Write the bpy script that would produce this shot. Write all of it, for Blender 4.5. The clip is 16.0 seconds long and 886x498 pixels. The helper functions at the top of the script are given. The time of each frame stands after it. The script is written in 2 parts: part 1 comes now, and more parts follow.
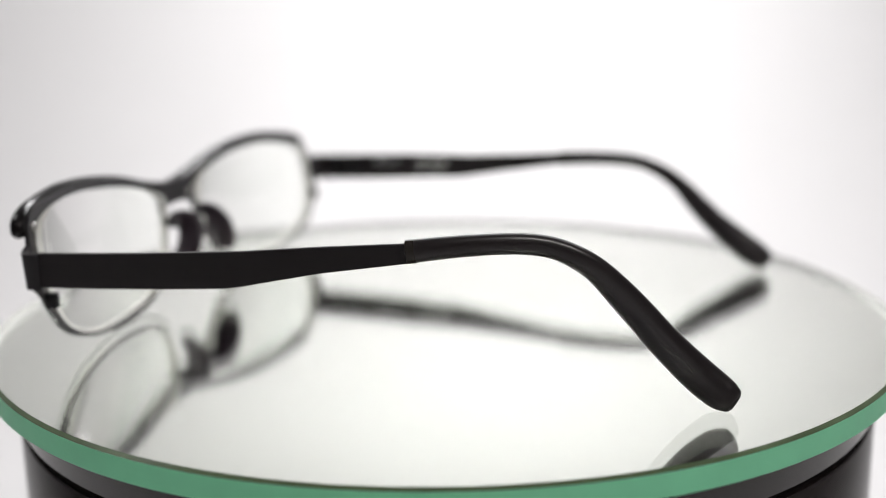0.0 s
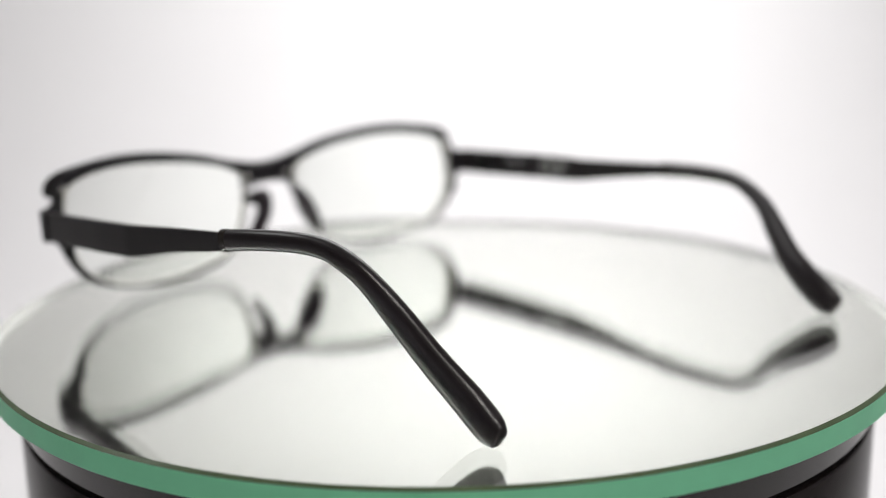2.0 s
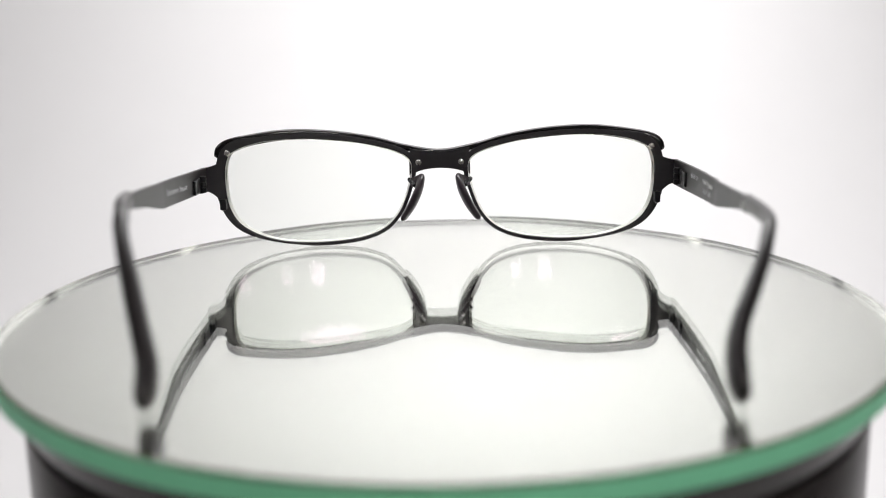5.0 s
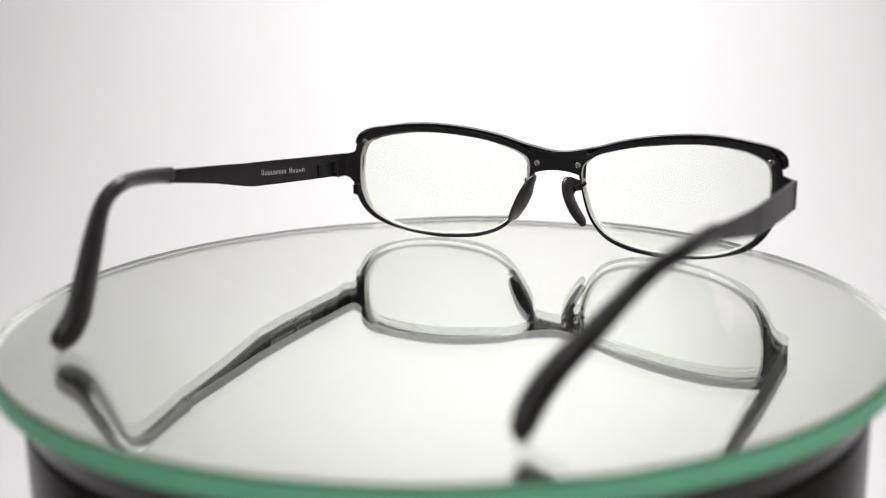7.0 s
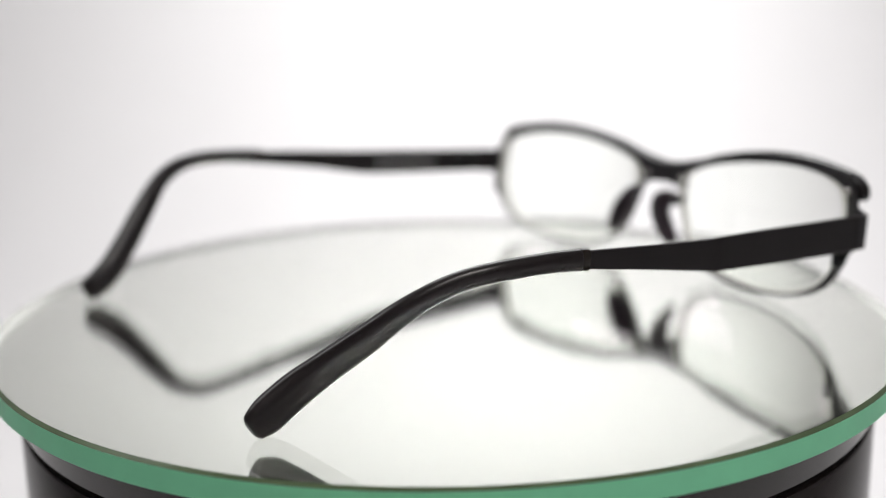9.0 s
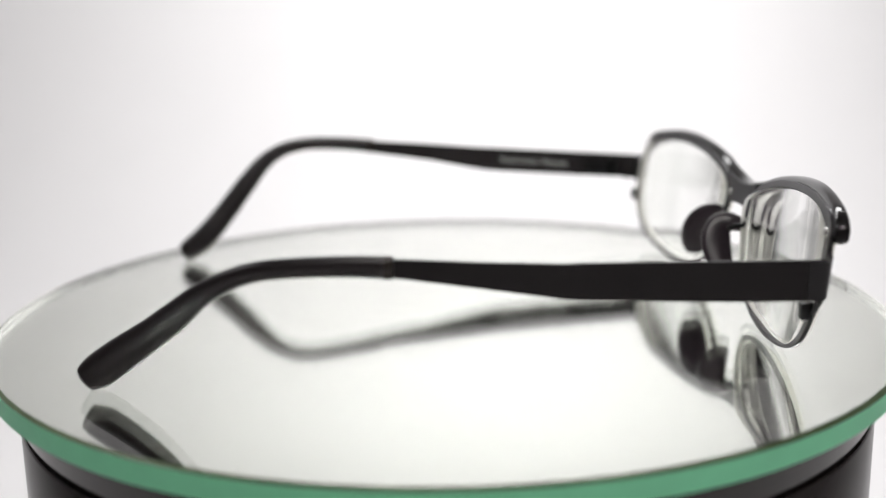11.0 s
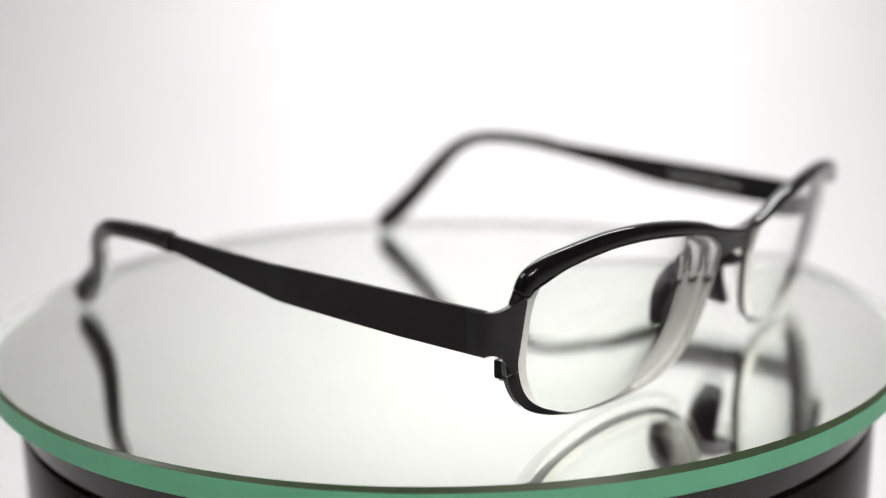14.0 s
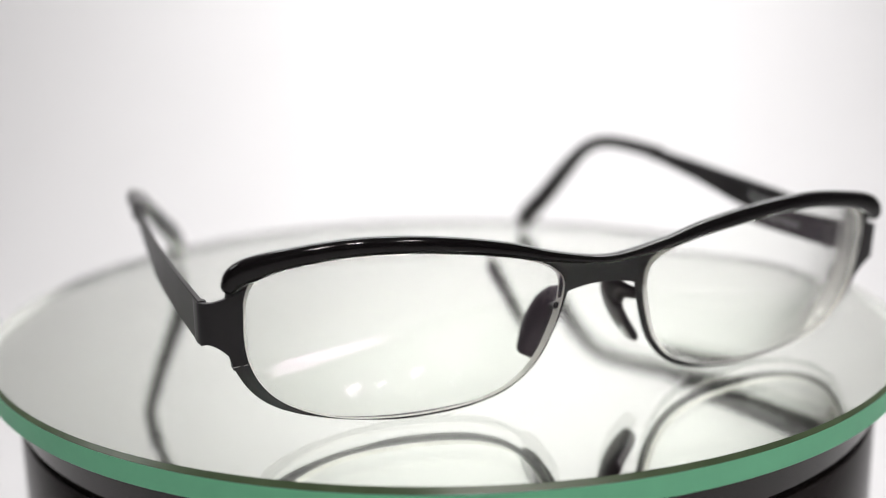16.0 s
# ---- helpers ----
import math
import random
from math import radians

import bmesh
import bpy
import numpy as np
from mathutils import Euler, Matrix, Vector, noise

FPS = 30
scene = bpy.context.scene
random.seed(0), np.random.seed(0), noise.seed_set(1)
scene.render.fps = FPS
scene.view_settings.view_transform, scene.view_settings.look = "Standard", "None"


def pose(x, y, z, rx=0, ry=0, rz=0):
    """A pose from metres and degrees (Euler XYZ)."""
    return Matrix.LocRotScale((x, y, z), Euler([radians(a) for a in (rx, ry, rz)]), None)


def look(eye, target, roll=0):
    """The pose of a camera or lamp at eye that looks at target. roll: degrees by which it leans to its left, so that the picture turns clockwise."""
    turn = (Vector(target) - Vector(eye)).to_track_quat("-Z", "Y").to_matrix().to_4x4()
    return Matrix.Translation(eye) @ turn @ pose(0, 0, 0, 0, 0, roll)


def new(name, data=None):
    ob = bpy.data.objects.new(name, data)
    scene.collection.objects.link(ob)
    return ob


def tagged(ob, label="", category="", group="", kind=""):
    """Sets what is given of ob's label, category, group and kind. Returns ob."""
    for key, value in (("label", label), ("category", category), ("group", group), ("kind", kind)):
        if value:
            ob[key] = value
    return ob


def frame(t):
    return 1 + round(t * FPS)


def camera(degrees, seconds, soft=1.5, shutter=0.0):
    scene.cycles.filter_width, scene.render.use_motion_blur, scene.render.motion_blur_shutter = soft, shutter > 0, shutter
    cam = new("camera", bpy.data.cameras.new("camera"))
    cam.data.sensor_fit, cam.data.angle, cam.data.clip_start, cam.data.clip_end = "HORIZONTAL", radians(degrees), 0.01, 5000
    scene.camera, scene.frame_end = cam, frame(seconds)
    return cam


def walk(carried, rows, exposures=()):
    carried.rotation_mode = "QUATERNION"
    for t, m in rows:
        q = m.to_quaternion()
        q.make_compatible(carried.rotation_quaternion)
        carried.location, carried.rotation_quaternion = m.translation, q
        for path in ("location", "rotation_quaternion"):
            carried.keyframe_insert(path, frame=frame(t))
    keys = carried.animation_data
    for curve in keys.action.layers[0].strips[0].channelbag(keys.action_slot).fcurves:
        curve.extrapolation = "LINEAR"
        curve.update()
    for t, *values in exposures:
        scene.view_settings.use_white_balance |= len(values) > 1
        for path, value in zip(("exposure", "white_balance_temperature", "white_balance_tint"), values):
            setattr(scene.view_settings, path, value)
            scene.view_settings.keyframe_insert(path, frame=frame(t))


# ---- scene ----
# A pair of spectacles turns on a mirror-glass disc before a fixed camera.
# Lengths of the spectacles are written in millimetres and scaled by MM.
MM = 0.001

# ---- camera ----
cam = camera(43.87, 16.0, soft=0.9)
EYE = Vector((0.0, -0.250, 0.0697))
YAW, PITCH, ROLL = radians(0.094), radians(-12.861), -0.967
VIEW = Vector((-math.sin(YAW) * math.cos(PITCH), math.cos(YAW) * math.cos(PITCH), math.sin(PITCH)))


def stand(back):
    """The camera's pose, drawn back along its view by so many metres."""
    eye = EYE - VIEW * back
    return look(eye, eye + VIEW, ROLL)


BREATH = 0.0016
walk(cam, [(0.0, stand(0)), (2.6, stand(0)), (2.75, stand(BREATH)), (7.88, stand(BREATH)),
           (8.1, stand(0)), (16.0, stand(0))],
     exposures=[(0.0, 0.0), (4.2, 0.0), (6.5, -0.08), (8.0, -0.05), (9.0, 0.0), (16.0, 0.0)])

# the lens is open wide: the plane of sharpness lies where this mark stands
cam.data.dof.use_dof = True
cam.data.dof.aperture_fstop = 7.8
focus_mark = new("focus_mark")
focus_mark.empty_display_size = 0.005
cam.data.dof.focus_object = focus_mark

# ---- world, lights ----
world = bpy.data.worlds.new("studio_air")
scene.world = world
world.use_nodes = True
world.node_tree.nodes["Background"].inputs[0].default_value = (0.90, 0.92, 1.0, 1)
world.node_tree.nodes["Background"].inputs[1].default_value = 0.05


def area_lamp(name, eye, target, sx, sy, watts, colour=(1, 1, 1)):
    data = bpy.data.lights.new(name, "AREA")
    data.shape, data.size, data.size_y, data.energy, data.color = "RECTANGLE", sx, sy, watts, colour
    ob = new(name, data)
    ob.matrix_world = look(eye, target)
    return ob


area_lamp("softbox", (0.05, 0.24, 0.295), (0.046, 0.39, -0.11), 0.38, 0.16, 2.07, (1.0, 0.995, 0.995))
# added fill without a known source: lifts the backdrop and disc at left
area_lamp("added_fill_side", (-0.56, 0.08, 0.56), (-0.05, 0.12, -0.02), 0.30, 0.22, 0.8, (1.0, 0.995, 0.99))


def bulb_lamp(name, place, watts, radius):
    data = bpy.data.lights.new(name, "POINT")
    data.shadow_soft_size, data.energy, data.color = radius, watts, (1.0, 0.96, 0.92)
    ob = new(name, data)
    ob.location = place
    return ob


for x, y, z, radius in ((0.045, -0.430, 0.478, 0.026), (0.142, -0.408, 0.467, 0.018), (0.260, -0.367, 0.444, 0.019)):
    bulb_lamp("bulb", (x, y, z), 1.6, radius)


# ---- materials ----
def material(name):
    m = bpy.data.materials.new(name)
    m.use_nodes = True
    return m, m.node_tree.nodes, m.node_tree.links, m.node_tree.nodes["Principled BSDF"]


def surface(name, colour, rough, metal=0.0, spread=0.15, size=900.0, bump=0.0, bump_size=4000.0, coat=0.0, spec=0.5):
    """A painted, moulded or milled surface: tint, gloss and fine relief vary at two scales."""
    m, n, l, b = material(name)
    co = n.new("ShaderNodeTexCoord")
    big, fine = n.new("ShaderNodeTexNoise"), n.new("ShaderNodeTexNoise")
    big.inputs["Scale"].default_value, fine.inputs["Scale"].default_value = size / 12, size
    big.inputs["Detail"].default_value, fine.inputs["Detail"].default_value = 4, 6
    l.new(co.outputs["Object"], big.inputs["Vector"])
    l.new(co.outputs["Object"], fine.inputs["Vector"])
    add = n.new("ShaderNodeMath")
    add.operation = "ADD"
    l.new(big.outputs["Fac"], add.inputs[0])
    l.new(fine.outputs["Fac"], add.inputs[1])
    ramp = n.new("ShaderNodeMapRange")
    ramp.inputs["From Min"].default_value, ramp.inputs["From Max"].default_value = 0.6, 1.4
    l.new(add.outputs[0], ramp.inputs["Value"])
    mix = n.new("ShaderNodeMix")
    mix.data_type = "RGBA"
    lo = [c * (1 - spread) for c in colour]
    hi = [min(c * (1 + spread), 1.0) for c in colour]
    mix.inputs["A"].default_value, mix.inputs["B"].default_value = (*lo, 1), (*hi, 1)
    l.new(ramp.outputs["Result"], mix.inputs["Factor"])
    l.new(mix.outputs["Result"], b.inputs["Base Color"])
    rr = n.new("ShaderNodeMapRange")
    rr.inputs["To Min"].default_value, rr.inputs["To Max"].default_value = rough * 0.97, min(rough * 1.03, 1)
    l.new(ramp.outputs["Result"], rr.inputs["Value"])
    l.new(rr.outputs["Result"], b.inputs["Roughness"])
    b.inputs["Metallic"].default_value = metal
    b.inputs["Specular IOR Level"].default_value = spec
    b.inputs["Coat Weight"].default_value = coat
    b.inputs["Coat Roughness"].default_value = 0.04
    if bump:
        grain = n.new("ShaderNodeTexNoise")
        grain.inputs["Scale"].default_value, grain.inputs["Detail"].default_value = bump_size, 3
        l.new(co.outputs["Object"], grain.inputs["Vector"])
        bn = n.new("ShaderNodeBump")
        bn.inputs["Strength"].default_value, bn.inputs["Distance"].default_value = bump, 0.00005
        l.new(grain.outputs["Fac"], bn.inputs["Height"])
        l.new(bn.outputs["Normal"], b.inputs["Normal"])
    return m


def clear(name, colour, ior):
    m, n, l, b = material(name)
    g = n.new("ShaderNodeBsdfGlass")
    g.inputs["Color"].default_value, g.inputs["IOR"].default_value, g.inputs["Roughness"].default_value = (*colour, 1), ior, 0.0
    l.new(g.outputs["BSDF"], n["Material Output"].inputs["Surface"])
    return m


black_metal = surface("black_painted_metal", (0.021, 0.019, 0.022), 0.33, 0.0, 0.1, 400)
temple_metal = surface("black_brushed_metal", (0.0155, 0.0125, 0.0140), 0.36, 0.0, 0.1, 500, spec=0.36)
acetate = surface("black_acetate", (0.006, 0.005, 0.006), 0.07, 0.0, 0.25, 700)
sleeve_plastic = surface("dark_temple_plastic", (0.020, 0.0160, 0.0175), 0.30, 0.0, 0.1, 250, spec=0.58)
collar_plastic = surface("smoky_collar", (0.032, 0.027, 0.024), 0.14, 0.0, 0.15, 900)
pad_rubber = surface("black_pad_silicone", (0.020, 0.012, 0.018), 0.33, 0.0, 0.1, 300)
steel = surface("polished_steel", (0.72, 0.71, 0.70), 0.22, 1.0, 0.08, 1200)
hinge_metal = surface("dark_hinge_metal", (0.03, 0.03, 0.032), 0.30, 0.7, 0.15, 1200)
print_white = surface("white_print", (0.85, 0.85, 0.85), 0.6)
print_grey = surface("grey_print", (0.60, 0.61, 0.63), 0.6)
lens_glass, _n, _l, _b = material("coated_lens")
_b.inputs["Base Color"].default_value, _b.inputs["Transmission Weight"].default_value = (1.0, 1.0, 0.992, 1), 1.0
_b.inputs["Roughness"].default_value, _b.inputs["IOR"].default_value = 0.0, 1.46
_b.inputs["Specular Tint"].default_value = (0.94, 0.62, 0.94, 1)
_b.inputs["Specular IOR Level"].default_value = 0.28
lens_edge = surface("ground_lens_edge", (0.90, 0.89, 0.85), 0.55, 0.0, 0.06, 2500, 0.3, 6000)
_n, _l = lens_edge.node_tree.nodes, lens_edge.node_tree.links
_thru, _mix = _n.new("ShaderNodeBsdfTranslucent"), _n.new("ShaderNodeMixShader")
_thru.inputs["Color"].default_value, _mix.inputs["Fac"].default_value = (0.92, 0.91, 0.87, 1), 0.6
_l.new(_n["Principled BSDF"].outputs[0], _mix.inputs[1])
_l.new(_thru.outputs[0], _mix.inputs[2])
_l.new(_mix.outputs[0], _n["Material Output"].inputs["Surface"])
plate_glass = clear("green_plate_glass", (0.995, 0.996, 0.988), 1.5)
silver, _n, _l, _b = material("mirror_silver")
_b.inputs["Base Color"].default_value = (0.947, 0.985, 0.938, 1)
_b.inputs["Metallic"].default_value, _b.inputs["Roughness"].default_value = 1.0, 0.0
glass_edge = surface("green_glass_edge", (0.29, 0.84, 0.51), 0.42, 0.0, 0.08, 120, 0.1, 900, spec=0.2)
glass_inside = surface("glass_inside_painted_light", (0.72, 0.76, 0.72), 0.3, 0.0, 0.05, 160)
# the dark olive stands in for what the clear bevel reflects and refracts
glass_bevel = surface("glass_bevel_painted_reflection", (0.11, 0.16, 0.085), 0.25, 0.0, 0.4, 90, 0.1, 900)
base_plastic = surface("black_turntable_plastic", (0.020, 0.015, 0.015), 0.20, 0.0, 0.2, 120, 0.03, 1500, 0.6)
groove_black = surface("dark_groove", (0.003, 0.003, 0.003), 0.6)
# for the unseen room; pale so that its bounce fills dark parts
plaster = surface("pale_plaster", (0.62, 0.61, 0.61), 0.9, 0.0, 0.06, 40, 0.2, 300)
paper = surface("white_paper_sweep", (0.80, 0.789, 0.798), 0.85, 0.0, 0.015, 30, 0.1, 900)


# ---- mesh helpers ----
def part(name, bm, mat, parent=None, label="", smooth=True):
    """Links a bmesh in millimetres as one mesh object, under a thing or a part."""
    bmesh.ops.recalc_face_normals(bm, faces=bm.faces)
    for v in bm.verts:
        v.co *= MM
    for f in bm.faces:
        f.smooth = smooth
    me = bpy.data.meshes.new(name)
    bm.to_mesh(me)
    bm.free()
    me.materials.append(mat)
    if smooth:
        me.set_sharp_from_angle(angle=radians(40))
    ob = new(name, me)
    if parent is not None:
        ob.parent = parent
    if label:
        ob["label"] = label
    return ob


def spline(points, count, closed=False):
    """Catmull-Rom through points of any dimension, sampled evenly in its parameter."""
    P = np.array(points, float)
    n = len(P)
    out = []
    spans = n if closed else n - 1
    for k in range(count):
        u = k * spans / (count if closed else count - 1)
        i = min(int(u), spans - 1)
        f = u - i
        if closed:
            a, b, c, d = (P[(i + j) % n] for j in (-1, 0, 1, 2))
        else:
            b, c = P[i], P[i + 1]
            a = P[i - 1] if i else 2 * b - c
            d = P[i + 2] if i + 2 < n else 2 * c - b
        out.append(0.5 * (2 * b + (c - a) * f + (2 * a - 5 * b + 4 * c - d) * f * f + (3 * b - a - 3 * c + d) * f ** 3))
    return np.array(out)


def rings(bm, loops, closed_ends=True):
    """Skins a row of equal closed loops of points, and closes both ends with fans."""
    vs = [[bm.verts.new(p) for p in loop] for loop in loops]
    n = len(vs[0])
    for a, b in zip(vs, vs[1:]):
        for i in range(n):
            bm.faces.new((a[i], a[(i + 1) % n], b[(i + 1) % n], b[i]))
    if closed_ends:
        for loop in (vs[0], vs[-1]):
            c = bm.verts.new(sum((v.co for v in loop), Vector()) / n)
            for i in range(n):
                bm.faces.new((loop[i], loop[(i + 1) % n], c))
    return vs


def sweep(path, half_a, half_b, side, power=2.5, count=20, caps=(0.5, 0.5)):
    """A tube along path with a rounded section: half_a across 'side', half_b along it. caps: rounding of the ends, in section sizes."""
    bm = bmesh.new()
    P = [Vector(p) for p in path]
    n = len(P)
    loops = []

    def section(c, t, a, b, k):
        s = Vector(side)
        s = (s - t * s.dot(t)).normalized()
        u = t.cross(s).normalized()
        loop = []
        for j in range(count):
            w = 2 * math.pi * j / count
            cs, sn = math.cos(w), math.sin(w)
            q = (abs(cs) ** power + abs(sn) ** power) ** (-1 / power)
            loop.append(c + u * (a * k * q * cs) + s * (b * k * q * sn))
        return loop

    for i in range(n):
        t = (P[min(i + 1, n - 1)] - P[max(i - 1, 0)]).normalized()
        if i == 0:
            for d, k in ((1.0, 0.55), (0.7, 0.78), (0.3, 0.95)):
                loops.append(section(P[0] - t * (caps[0] * half_b[0] * d), t, half_a[0], half_b[0], k))
        loops.append(section(P[i], t, half_a[i], half_b[i], 1))
        if i == n - 1:
            for d, k in ((0.3, 0.95), (0.7, 0.78), (1.0, 0.55)):
                loops.append(section(P[-1] + t * (caps[1] * half_b[-1] * d), t, half_a[-1], half_b[-1], k))
    rings(bm, loops)
    return bm


def block(x0, x1, y0, y1, z0, z1, bevel=0.2):
    bm = bmesh.new()
    bmesh.ops.create_cube(bm, size=1)
    for v in bm.verts:
        v.co = Vector(((x0 + x1) / 2 + v.co.x * (x1 - x0), (y0 + y1) / 2 + v.co.y * (y1 - y0), (z0 + z1) / 2 + v.co.z * (z1 - z0)))
    bmesh.ops.bevel(bm, geom=bm.edges[:], offset=bevel, segments=2, affect="EDGES", profile=0.6)
    return bm


def lathe(profile, count=160):
    """A turned body from (radius, height) pairs, closed at the axis if the radius is 0."""
    bm = bmesh.new()
    vs = []
    for r, z in profile:
        if r == 0:
            vs.append([bm.verts.new((0, 0, z))])
        else:
            vs.append([bm.verts.new((r * math.cos(2 * math.pi * i / count), r * math.sin(2 * math.pi * i / count), z)) for i in range(count)])
    for a, b in zip(vs, vs[1:]):
        for i in range(count):
            j = (i + 1) % count
            if len(a) == 1:
                bm.faces.new((a[0], b[j], b[i]))
            elif len(b) == 1:
                bm.faces.new((a[i], a[j], b[0]))
            else:
                bm.faces.new((a[i], a[j], b[j], b[i]))
    return bm


# ---- setting: white paper sweep ----
GROUND = -0.15038


def paper_sweep():
    """A sheet that lies under the turntable and bends up behind it."""
    R0, Y0 = 0.30, 0.23
    prof = [(-1.7, GROUND, 0, 1), (-0.6, GROUND, 0, 1), (Y0 - 0.1, GROUND, 0, 1)]
    for k in range(25):
        a = math.pi / 2 * k / 24
        prof.append((Y0 + R0 * math.sin(a), GROUND + R0 * (1 - math.cos(a)), -math.sin(a), math.cos(a)))
    prof += [(Y0 + R0, 0.3, -1, 0), (Y0 + R0, 0.8, -1, 0), (Y0 + R0, 1.35, -1, 0)]
    bm = bmesh.new()
    loops = []
    for x in (-1.35, -0.6, 0.0, 0.6, 1.35):
        inner = [(x * 1000, y * 1000, z * 1000) for y, z, ny, nz in prof]
        outer = [(x * 1000, (y - 0.002 * ny) * 1000, (z - 0.002 * nz) * 1000) for y, z, ny, nz in prof]
        loops.append(inner + outer[::-1])
    vs = [[bm.verts.new(p) for p in loop] for loop in loops]
    n, h = len(vs[0]), len(prof)
    for a, b in zip(vs, vs[1:]):
        for i in range(n):
            bm.faces.new((a[i], a[(i + 1) % n], b[(i + 1) % n], b[i]))
    for loop in (vs[0], vs[-1]):
        for i in range(h - 1):
            bm.faces.new((loop[i], loop[i + 1], loop[n - 2 - i], loop[n - 1 - i]))
    ob = part("backdrop", bm, paper)
    return tagged(ob, "seamless white paper sweep curving up behind the turntable", "backdrop", kind="structure")


def room():
    """Plain unseen walls, added to close the studio round the set and bounce light onto it."""
    for name, x0, x1, y0, y1, z0, z1 in (
            ("floor", -1.9, 1.9, -2.0, 1.1, GROUND - 0.06, GROUND - 0.004), ("ceiling", -1.9, 1.9, -2.0, 1.1, 1.7, 1.76),
            ("wall_west", -1.96, -1.9, -2.0, 1.1, GROUND - 0.06, 1.76), ("wall_east", 1.9, 1.96, -2.0, 1.1, GROUND - 0.06, 1.76),
            ("wall_south", -1.96, 1.96, -2.06, -2.0, GROUND - 0.06, 1.76), ("wall_north", -1.96, 1.96, 1.1, 1.16, GROUND - 0.06, 1.76)):
        ob = part(name, block(x0 * 1000, x1 * 1000, y0 * 1000, y1 * 1000, z0 * 1000, z1 * 1000, 2.0), plaster, smooth=False)
        tagged(ob, "unseen, added plain pale plastered studio " + name.split("_")[0], name.split("_")[0], kind="structure")


room()
paper_sweep()

# ---- turntable ----
GLASS_R, GLASS_T = 101.0, 4.8
GLASS_TOP = -0.00038
turntable = tagged(new("turntable"), "round glossy black motorised display turntable", "turntable")
part("body", lathe([(0, -150), (95.5, -150), (95.5, -15.0), (95.2, -14.6), (94.0, -14.6), (94.0, -13.4), (0, -13.4)]), base_plastic, turntable,
     "glossy black cylindrical body")
turntable.location.z = GLASS_TOP
platter = part("platter", lathe([(0, -13.2), (95.0, -13.2), (95.5, -12.8), (95.5, -5.6), (95.1, -5.2), (0, -5.2)]), base_plastic, turntable,
               "black turning platter rim")

glass_disc = tagged(new("glass_disc"), "round mirror-backed clear glass disc with green edge, on the turntable", "glass disc")
T = GLASS_T
plate = part("plate", lathe([(0, 0), (GLASS_R - 0.9, 0), (GLASS_R - 0.9, -T + 0.3), (0, -T + 0.3)], 240), plate_glass, glass_disc, "clear float glass")
plate.visible_shadow = False
part("silvering", lathe([(0, -T + 0.1), (GLASS_R - 1.2, -T + 0.1), (GLASS_R - 1.2, -T), (0, -T)], 240), silver, glass_disc, "mirror silvering under the glass")


def ground_rim(profile, count=240):
    """A ring round the disc whose profile (radius, height, share of the bevel's depth) follows a bevel that is ground unevenly."""
    bm = bmesh.new()
    vs = []
    for r, z, k in profile:
        ring = []
        for i in range(count):
            a = 2 * math.pi * i / count
            off = (math.degrees(a) - 65 + 180) % 360 - 180
            w = 0.42 + 0.48 * math.exp(-(off / 38) ** 2)
            ring.append(bm.verts.new((r * math.cos(a), r * math.sin(a), z - k * w)))
        vs.append(ring)
    for a, b in zip(vs, vs[1:] + vs[:1]):
        for i in range(count):
            j = (i + 1) % count
            bm.faces.new((a[i], a[j], b[j], b[i]))
    return bm


bevel = part("bevel", ground_rim([(GLASS_R - 0.88, -0.02, 0), (GLASS_R - 0.05, -0.02, 1), (GLASS_R - 0.88, -0.05, 1)]), glass_bevel, glass_disc,
             "bevelled rim of the glass, ground unevenly, its dark reflections painted olive")
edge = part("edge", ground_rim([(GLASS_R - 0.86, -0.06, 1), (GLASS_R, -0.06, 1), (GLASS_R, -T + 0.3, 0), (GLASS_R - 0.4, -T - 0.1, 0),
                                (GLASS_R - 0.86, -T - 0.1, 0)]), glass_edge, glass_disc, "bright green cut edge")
# seen through the glass, light in the cut edge: painted pale on inward faces
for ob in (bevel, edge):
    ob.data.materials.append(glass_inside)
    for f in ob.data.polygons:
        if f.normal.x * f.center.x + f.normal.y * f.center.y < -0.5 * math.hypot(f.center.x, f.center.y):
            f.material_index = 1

# ---- spectacles ----
spectacles = tagged(new("spectacles"), "black half-rim metal spectacles with clear lenses, open on the disc", "spectacles")


def face(x, z, off=0.0):
    """A point of the curved, tilted front, set forward by off."""
    return Vector((x, 65.3 - 0.00164 * x * x + 0.177 * z + off, z))


# outline of the lens on the wearer's right, from the upper outer corner round the nose side
LENS = [(61.5, 24.2), (59.5, 27.6), (53.0, 29.7), (45.0, 30.4), (36.0, 30.2), (27.5, 29.4), (19.0, 27.8), (12.2, 25.8), (8.7, 23.2),
        (8.5, 19.0), (10.0, 13.5), (12.4, 8.4), (16.5, 4.3), (22.5, 1.95), (30.0, 0.95), (38.5, 0.85), (46.5, 1.75), (53.0, 3.9), (58.0, 7.4),
        (60.8, 12.5), (61.7, 18.5)]
LOOP = spline(LENS, 120, True)
CENTRE = np.array([36.0, 16.0])


def rim_width(p):
    """How broad the metal round the lens is at this place of its outline."""
    x, z = p
    if z < 14 and x > 40:
        k = min(max((x - 48.5) / 11.5, 0), 1)
        up = min(max((z - 7) / 6, 0), 1) if x > 56 else 0
        return 0.75 + 1.15 * k * k * (3 - 2 * k) + 0.7 * up
    if x > 56:
        return 3.0 if z < 22 else 2.9
    if z > 20:
        return 1.6
    return 1.15


def outward(loop):
    d = np.roll(loop, -1, 0) - np.roll(loop, 1, 0)
    nrm = np.stack([d[:, 1], -d[:, 0]], 1)
    nrm /= np.linalg.norm(nrm, axis=1)[:, None]
    if ((loop - CENTRE) * nrm).sum() < 0:
        nrm = -nrm
    return nrm


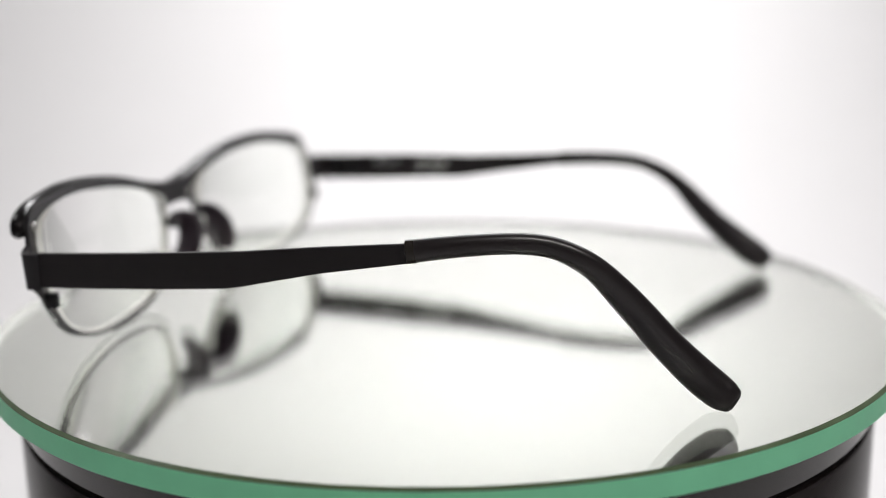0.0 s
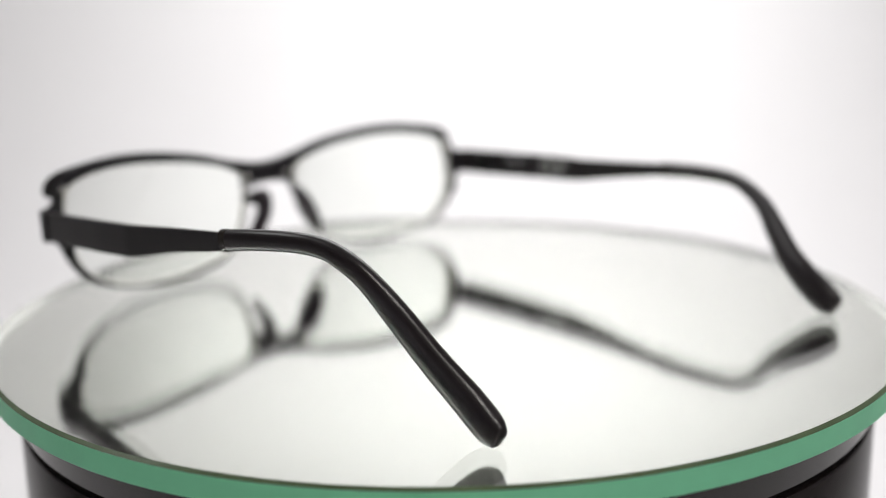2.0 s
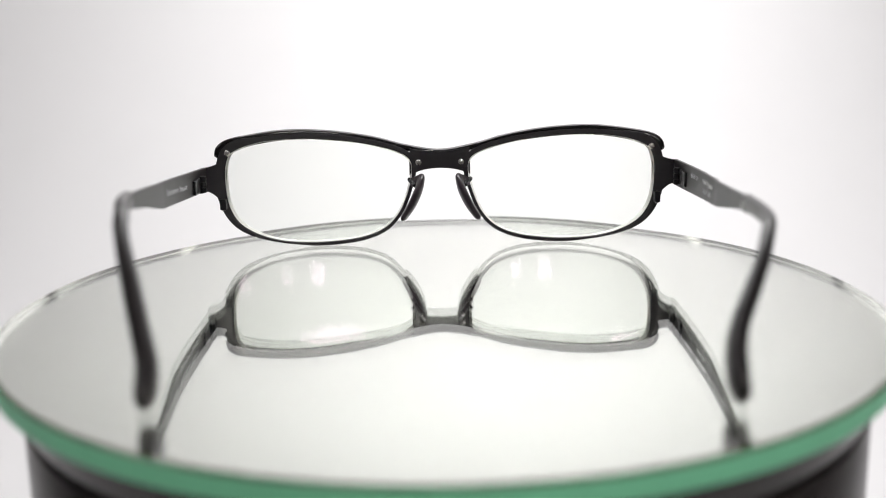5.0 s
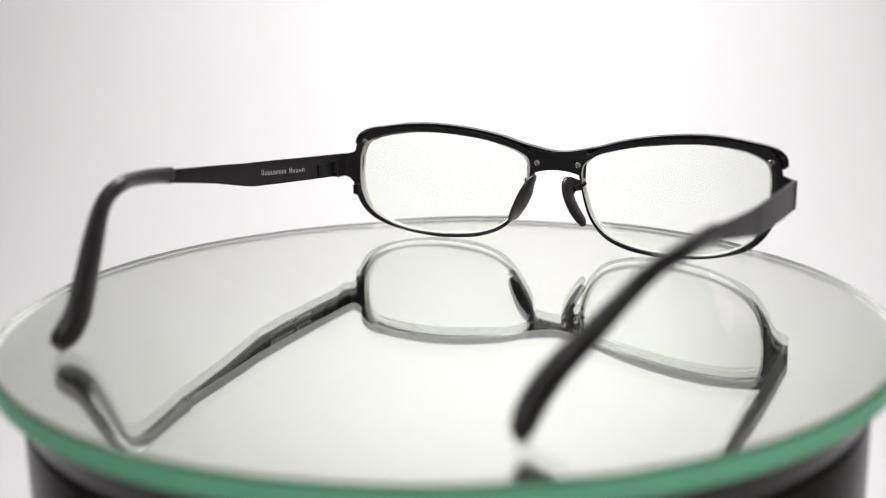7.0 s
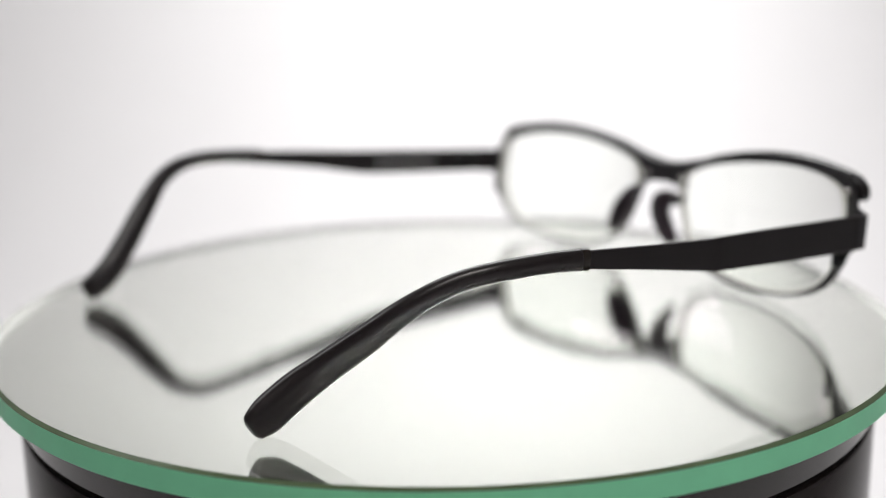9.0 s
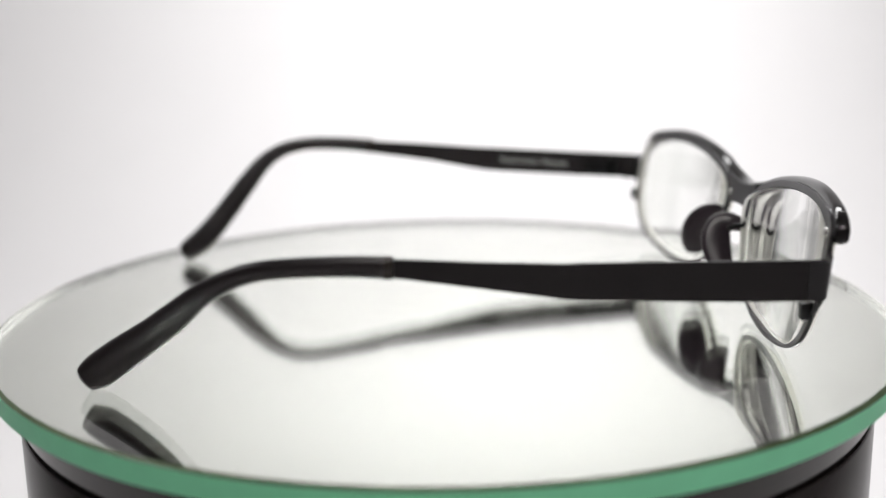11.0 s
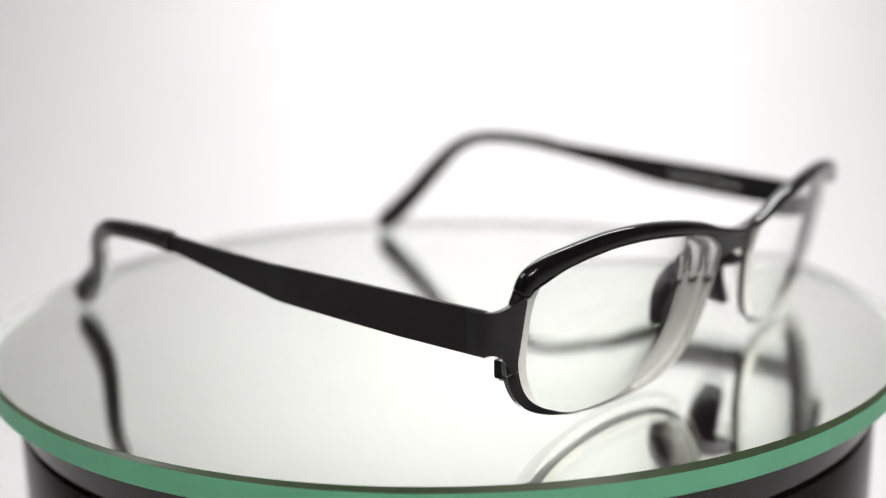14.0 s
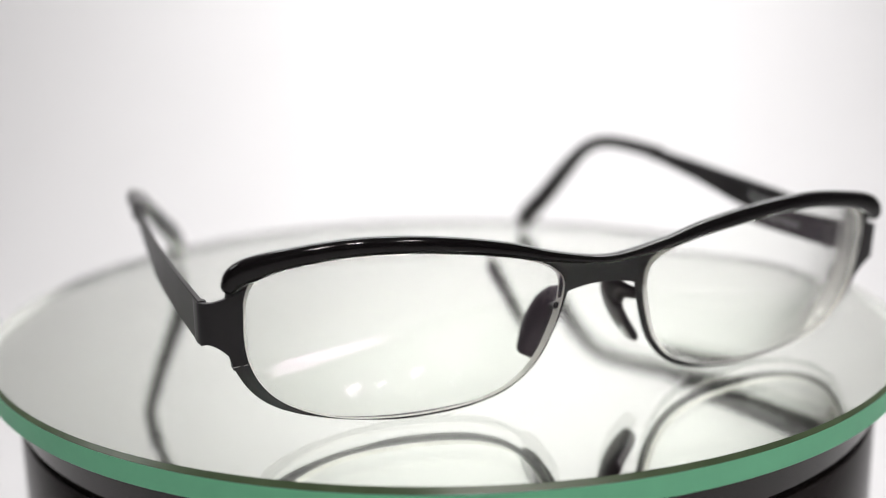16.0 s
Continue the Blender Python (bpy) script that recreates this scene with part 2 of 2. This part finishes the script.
NORM = outward(LOOP)
WIDE = np.array([rim_width(p) for p in LOOP])
for _ in range(6):
    WIDE = (np.roll(WIDE, 1) + WIDE * 2 + np.roll(WIDE, -1)) / 4


def make_rim(sgn):
    bm = bmesh.new()
    loops = []
    for w, y in ((0.15, -0.45), (0.15, 0.35), (0.27, 0.45), (None, 0.45), (None, -0.45), (0.27, -0.55), (0.15, -0.45)):
        pts = []
        for p, nn, wd in zip(LOOP, NORM, WIDE):
            q = p + nn * (wd if w is None else w)
            c = face(q[0], q[1], y)
            pts.append((sgn * c.x, c.y, c.z))
        loops.append(pts)
    rings(bm, loops, False)
    bmesh.ops.remove_doubles(bm, verts=bm.verts, dist=0.001)
    return part("rim", bm, black_metal, spectacles, "thin black metal rim")


def make_lens(sgn):
    """A minus lens: two curved faces, thin in the middle, with a thick ground edge between them."""
    def front(x, z):
        r2 = (x - CENTRE[0]) ** 2 + (z - CENTRE[1]) ** 2
        return 2.25 - r2 * 0.0008

    def back(x, z):
        r2 = (x - CENTRE[0]) ** 2 + (z - CENTRE[1]) ** 2
        return 1.55 - r2 * 0.0048

    def loop(k, fn, grow=0.0):
        out = []
        for p, nn in zip(LOOP, NORM):
            q = CENTRE + (p - CENTRE) * k + nn * grow
            c = face(q[0], q[1], fn(*q))
            out.append(Vector((sgn * c.x, c.y, c.z)))
        return out

    bm = bmesh.new()
    steps = [1.0, 0.96, 0.88, 0.78, 0.66, 0.54, 0.42, 0.3, 0.18, 0.07]
    for fn, way in ((front, 1), (back, -1)):
        start = set(bm.faces)
        vs = [[bm.verts.new(p) for p in loop(k, fn)] for k in steps]
        for a, b in zip(vs, vs[1:]):
            for i in range(len(a)):
                j = (i + 1) % len(a)
                bm.faces.new((a[i], a[j], b[j], b[i]))
        bm.faces.new(vs[-1])
        for f in set(bm.faces) - start:
            f.normal_update()
            if f.normal.y * way < 0:
                f.normal_flip()
    for v in bm.verts:
        v.co *= MM
    for f in bm.faces:
        f.smooth = True
    me = bpy.data.meshes.new("lens")
    bm.to_mesh(me)
    bm.free()
    me.materials.append(lens_glass)
    lens = new("lens", me)
    lens.parent, lens["label"] = spectacles, "clear coated minus-power prescription lens"
    lens.visible_shadow = False
    bm = bmesh.new()
    a, b = loop(1.0, front), loop(1.0, back)
    mids = [[p.lerp(q, f) for p, q in zip(a, b)] for f in (0.0, 0.06, 0.5, 0.94, 1.0)]
    outs = [0.0, 0.05, 0.05, 0.05, 0.0]
    loops = []
    for row, o in zip(mids, outs):
        loops.append([p + Vector((sgn * nn[0], 0, nn[1])) * o for p, nn in zip(row, NORM)])
    rings(bm, loops, False)
    part("ground_edge", bm, lens_edge, lens, "pale ground lens edge")


# spine of the brow bar: x, z, half its height
BAR = [(64.2, 26.5, 1.3), (63.1, 28.0, 1.85), (60.6, 29.2, 2.0), (55.5, 30.5, 1.65), (46.5, 31.6, 1.55), (37.5, 31.55, 1.5), (28.0, 30.6, 1.45),
       (19.0, 29.1, 1.3), (10.5, 27.1, 1.0), (0.0, 25.75, 0.72)]


def make_bar():
    full = BAR + [(-x, z, h) for x, z, h in BAR[-2::-1]]
    S = spline(full, 150)
    path = [face(x, z, 1.5) for x, z, h in S]
    bm = sweep(path, S[:, 2], [1.5] * len(S), (0, 1, 0), 2.7, 24, (0.55, 0.55))
    return part("brow_bar", bm, acetate, spectacles, "glossy black acetate brow bar")


def make_bridge():
    bm = bmesh.new()
    loops = []
    for k in range(25):
        x = -8.8 + 17.6 * k / 24
        lo = 19.3 + 1.8 * (1 - (abs(x) / 8.8) ** 2.2)
        hi = 26.0 + 0.012 * x * x
        loops.append([face(x, lo, -0.4), face(x, lo, 0.4), face(x, hi, 0.45), face(x, hi, -0.45)])
    rings(bm, loops)
    return part("bridge", bm, black_metal, spectacles, "flat black metal bridge plate")


def make_endpiece(sgn):
    """The lug that runs out from the rim and bends back to the hinge."""
    bm = bmesh.new()
    plan = spline([(61.8, 62.9), (64.5, 62.25), (66.6, 61.7), (67.9, 60.8), (68.2, 59.2), (68.15, 57.5)], 26)
    loops = []
    for k, (x, y) in enumerate(plan):
        a = plan[max(k - 1, 0)]
        b = plan[min(k + 1, len(plan) - 1)]
        d = np.array(b) - np.array(a)
        d /= np.linalg.norm(d)
        nx, ny = d[1], -d[0]
        u = k / (len(plan) - 1)
        flare = max(0, 1 - u / 0.5) ** 2
        lo, hi = 16.6 - 5.0 * flare, 23.5 + 2.0 * flare
        tl, th = 0.177 * (lo - 20) * (1 - u), 0.177 * (hi - 20) * (1 - u)
        w = 0.45
        loops.append([(sgn * (x + nx * w), y + ny * w + tl, lo), (sgn * (x - nx * w), y - ny * w + tl, lo),
                      (sgn * (x - nx * w), y - ny * w + th, hi), (sgn * (x + nx * w), y + ny * w + th, hi)])
    rings(bm, loops)
    end = part("endpiece", bm, black_metal, spectacles, "bent black metal endpiece")
    part("rim_lock", block(sgn * 62.5 - 0.9, sgn * 62.5 + 0.9, 58.7, 61.0, 11.4, 14.5, 0.35), hinge_metal, end, "small dark rim lock block")
    bm = bmesh.new()
    bmesh.ops.create_cone(bm, cap_ends=True, segments=16, radius1=0.55, radius2=0.55, depth=0.4,
                          matrix=Matrix.Translation((sgn * 62.5, 59.7, 11.3)))
    part("lock_screw", bm, steel, end)
    bm = bmesh.new()
    rows = []
    for k in range(5):
        x, z = 61.2 + 2.5 * k / 4, 12.55 - 0.1 * k
        rows.append([face(x, z - 0.07, 0.40), face(x, z + 0.07, 0.40), face(x, z + 0.07, 0.475), face(x, z - 0.07, 0.475)])
    rings(bm, [[(sgn * p.x, p.y, p.z) for p in r] for r in rows])
    part("rim_split", bm, steel, end, "fine bright split line across the rim")


# each temple: (x, y, lower edge, upper edge) of the blade; then (x, y, z, half height, half thickness) of the sleeve
TEMPLES = {
    1: ([(67.9, 60.6, 16.3, 23.7), (68.4, 44.0, 16.9, 24.2), (68.6, 30.0, 17.6, 24.6), (68.5, 17.0, 18.2, 24.8), (68.3, 14.5, 18.4, 24.7),
         (67.9, 0.0, 20.8, 25.4), (67.2, -16.0, 23.2, 26.4), (66.9, -21.0, 23.9, 26.6)],
        [(67.1, -15.2, 24.75, 2.05, 1.35), (66.7, -24.0, 25.2, 1.9, 1.38), (65.9, -34.6, 24.95, 1.82, 1.4), (63.8, -41.3, 23.5, 1.85, 1.45),
         (61.0, -48.0, 20.0, 2.15, 1.5), (57.2, -54.1, 14.75, 2.75, 1.7), (54.0, -59.2, 10.6, 3.0, 1.85), (52.0, -64.5, 6.85, 3.35, 1.95),
         (51.3, -69.0, 3.65, 3.45, 1.95), (51.3, -70.9, 2.5, 3.1, 1.7), (51.4, -72.1, 1.75, 2.6, 1.45)]),
    -1: ([(67.6, 61.0, 16.9, 23.6), (68.6, 44.0, 17.9, 24.7), (69.2, 30.0, 18.9, 25.7), (69.4, 17.5, 19.9, 26.6), (69.3, 14.5, 20.4, 26.8),
          (68.8, 0.0, 23.5, 28.2), (68.3, -18.0, 26.4, 29.7), (67.7, -22.0, 27.2, 30.2)],
         [(68.4, -16.4, 28.1, 2.05, 1.35), (67.2, -24.0, 29.1, 1.9, 1.38), (65.2, -33.1, 29.7, 1.82, 1.4), (63.6, -38.6, 29.3, 1.85, 1.45),
          (62.8, -42.8, 28.0, 1.95, 1.5), (61.4, -47.2, 25.1, 2.2, 1.5), (59.2, -52.2, 19.45, 2.7, 1.75), (56.5, -58.0, 12.15, 2.95, 1.9),
          (54.3, -62.9, 6.65, 3.2, 2.05), (53.7, -66.4, 3.58, 3.2, 2.05), (53.7, -68.3, 2.35, 2.95, 1.9), (53.8, -69.6, 1.6, 2.4, 1.45)]),
}


def make_temple(sgn):
    blade, sleeve = TEMPLES[sgn]
    B = []
    for a, b in zip(blade, blade[1:]):
        for k in range(6):
            B.append([a[j] + (b[j] - a[j]) * k / 6 for j in range(4)])
    B.append(list(blade[-1]))
    bm = bmesh.new()
    loops = []
    for x, y, lo, hi in B:
        c = 0.12
        loops.append([(sgn * (x - 0.45), y, lo + c), (sgn * (x - 0.45 + c), y, lo), (sgn * (x + 0.45 - c), y, lo), (sgn * (x + 0.45), y, lo + c),
                      (sgn * (x + 0.45), y, hi - c), (sgn * (x + 0.45 - c), y, hi), (sgn * (x - 0.45 + c), y, hi), (sgn * (x - 0.45), y, hi - c)])
    rings(bm, loops)
    temple = part("temple", bm, temple_metal, spectacles, "flat tapering matt black metal temple")
    S = spline(sleeve, 60)
    path = [Vector((sgn * x, y, z)) for x, y, z, a, b in S]
    bm = sweep(path, S[:, 3], S[:, 4], (sgn, 0.0, 0.0), 2.3, 32, (0.2, 0.5))
    tip = part("temple_tip", bm, sleeve_plastic, temple, "dark moulded plastic temple tip")
    bm = sweep(path[:2], S[:2, 3] + 0.05, S[:2, 4] + 0.05, (sgn, 0.0, 0.0), 2.6, 28, (0.1, 0.1))
    part("collar", bm, collar_plastic, temple, "smoky translucent collar at the mouth of the temple tip")
    # hinge knuckles on the inner face
    for k, z in enumerate((18.2, 19.8, 21.4)):
        bm = bmesh.new()
        bmesh.ops.create_cone(bm, cap_ends=True, segments=20, radius1=1.0, radius2=1.0, depth=1.45,
                              matrix=Matrix.Translation((sgn * 66.9, 54.2, z)))
        bmesh.ops.bevel(bm, geom=[e for e in bm.edges if abs(e.verts[0].co.z - e.verts[1].co.z) < 0.01 and len(e.link_faces) == 2], offset=0.15, segments=2, affect="EDGES")
        part("hinge_knuckle", bm, hinge_metal, temple)
    part("hinge_plate", block(min(sgn * 67.2, sgn * 68.0), max(sgn * 67.2, sgn * 68.0), 46.5, 53.0, 17.9, 21.9, 0.3), hinge_metal, temple)
    return temple


def screw(place, parent, r=0.98):
    """A domed, slotted screw head that faces the wearer."""
    bm = bmesh.new()
    prof = [(r, 0), (r, 0.2), (r * 0.94, 0.36), (r * 0.76, 0.52), (r * 0.45, 0.62), (r * 0.15, 0.65)]
    n = 18
    loops = [[(q * math.cos(2 * math.pi * i / n), -h, q * math.sin(2 * math.pi * i / n)) for i in range(n)] for q, h in prof]
    rings(bm, loops)
    bmesh.ops.translate(bm, verts=bm.verts, vec=place)
    part("screw", bm, steel, parent, "polished steel screw head")


def nose_pad(sgn):
    """A long soft pad on a short arm behind the rim."""
    S = spline([(7.9, 67.0, 17.5, 1.6, 0.8), (6.2, 64.8, 17.9, 2.4, 1.0), (5.9, 62.6, 17.0, 3.2, 1.15), (6.8, 61.3, 14.6, 3.6, 1.2),
                (8.5, 61.3, 11.2, 3.5, 1.2), (10.4, 61.9, 8.2, 2.7, 1.05)], 34)
    path = [Vector((sgn * x, y, z)) for x, y, z, a, b in S]
    bm = sweep(path, S[:, 3], S[:, 4], (sgn * 0.9, 0.15, 0.4), 2.2, 22, (0.5, 1.2))
    pad = part("nose_pad", bm, pad_rubber, spectacles, "curved black silicone nose pad")
    A = spline([(8.9, 68.0, 18.0), (8.6, 66.8, 17.6), (7.8, 65.4, 17.4), (7.4, 64.0, 16.8)], 12)
    bm = sweep([Vector((sgn * x, y, z)) for x, y, z in A], [0.6] * 12, [0.6] * 12, (1, 0, 0), 2, 12)
    part("pad_arm", bm, hinge_metal, pad, "short dark metal pad arm")


def lettering():
    """Small print on the inner faces of the temples."""
    curve = bpy.data.curves.new("print", "FONT")
    curve.body, curve.size, curve.align_x, curve.align_y, curve.extrude = "made in Japan", 1.0, "CENTER", "CENTER", 0.004
    curve.offset = 0.018
    tmp = new("print", curve)
    bpy.context.view_layer.update()
    me = bpy.data.meshes.new_from_object(tmp.evaluated_get(bpy.context.evaluated_depsgraph_get()))
    bpy.data.objects.remove(tmp)
    xs = [v.co.x for v in me.vertices]
    k = 10.2 / (max(xs) - min(xs))
    # letters run from the hinge towards the tip and face inwards
    for v in me.vertices:
        v.co = Vector((67.995 - v.co.z, 24.0 - v.co.x * k, 22.5 + v.co.y * k * 1.05 - 0.02 * v.co.x * k)) * MM
    me.materials.append(print_white)
    ob = new("printed_words", me)
    ob.parent, ob["label"] = temples[1], "small white printed words made in Japan"

    def row_of_print(side, y0, y1, z0, z1, h, letters, mat):
        """Unreadable print: for each letter two thin uprights and a crossbar, laid on the inner face of the blade."""
        rng = random.Random(len(letters) * 7 + side)
        blade = TEMPLES[side][0]
        bys = [b[1] for b in blade][::-1]
        bxs = [b[0] for b in blade][::-1]
        bm = bmesh.new()
        n = len(letters)
        for i, mark in enumerate(letters):
            if mark == " ":
                continue
            for k, wide, lo, hi in ((0.1, 0.2, 0, 1), (0.62, 0.2, 0, 1), (0.1, 0.7, rng.choice((0.0, 0.38, 0.8)), None)):
                tall = 1.0 if mark == "T" else rng.choice((0.62, 0.62, 0.72))
                lo, hi = (lo * tall, hi * tall) if hi is not None else (lo * 0.62, lo * 0.62 + 0.18)
                ya = y0 + (y1 - y0) * (i + k) / n
                yb = y0 + (y1 - y0) * (i + k + wide) / n
                quad = []
                for y, up in ((ya, lo), (yb, lo), (yb, hi), (ya, hi)):
                    z = z0 + (z1 - z0) * (y - y0) / (y1 - y0) + (up - 0.5) * h
                    quad.append((side * (float(np.interp(y, bys, bxs)) - 0.45), y, z))
                inner = [bm.verts.new((x - side * 0.012, y, z)) for x, y, z in quad]
                outer = [bm.verts.new((x + side * 0.01, y, z)) for x, y, z in quad]
                bm.faces.new(inner)
                bm.faces.new(outer[::-1])
                for a in range(4):
                    bm.faces.new((inner[a], inner[(a + 1) % 4], outer[(a + 1) % 4], outer[a]))
        part("print_bar", bm, mat, temples[side], smooth=False)

    row_of_print(1, 29.0, 20.8, 19.9, 20.05, 1.25, "TT TT TTT", print_grey)
    row_of_print(1, 42.0, 34.6, 22.0, 22.15, 1.25, "TTTTT TT", print_grey)
    row_of_print(-1, 20.8, 32.2, 23.3, 22.2, 1.6, "Tlllllll", print_grey)
    row_of_print(-1, 33.4, 40.8, 22.1, 21.5, 1.6, "Tllll", print_grey)


for side in (1, -1):
    make_rim(side)
    make_lens(side)
    make_endpiece(side)
bar = make_bar()
bridge = make_bridge()
temples = {side: make_temple(side) for side in (1, -1)}
for side in (1, -1):
    screw(face(side * 61.3, 27.2, -0.4), bar)
    screw(face(side * 6.3, 22.8, -0.1), bridge)
    nose_pad(side)

lettering()

# ---- what turns ----
RATE, ZERO = 14.3597, 5.0367


def motions():
    times = [0.5 * k for k in range(33)]
    walk(glass_disc, [(t, pose(0, 0, GLASS_TOP, 0, 0, -RATE * (t - ZERO))) for t in times])
    walk(platter, [(t, pose(0, 0, 0, 0, 0, -RATE * (t - ZERO))) for t in times])
    walk(spectacles, [(t, pose(0, 0, 0, 0, 0, -RATE * (t - ZERO)) @ pose(-0.00043, 0.00113, 0.0001)) for t in times])
    steps = [(0, 0.186), (1.0, 0.187), (2.6, 0.184), (2.72, 0.305), (3.5, 0.313), (6.5, 0.313), (7.88, 0.306), (8.0, 0.232), (8.14, 0.19), (9.0, 0.186),
             (9.7, 0.186), (11.6, 0.232), (12.1, 0.232), (12.3, 0.185), (13.0, 0.181), (14.0, 0.174), (15.0, 0.176), (16.0, 0.179)]
    walk(focus_mark, [(t, Matrix.Translation(EYE + VIEW * d)) for t, d in steps])


motions()
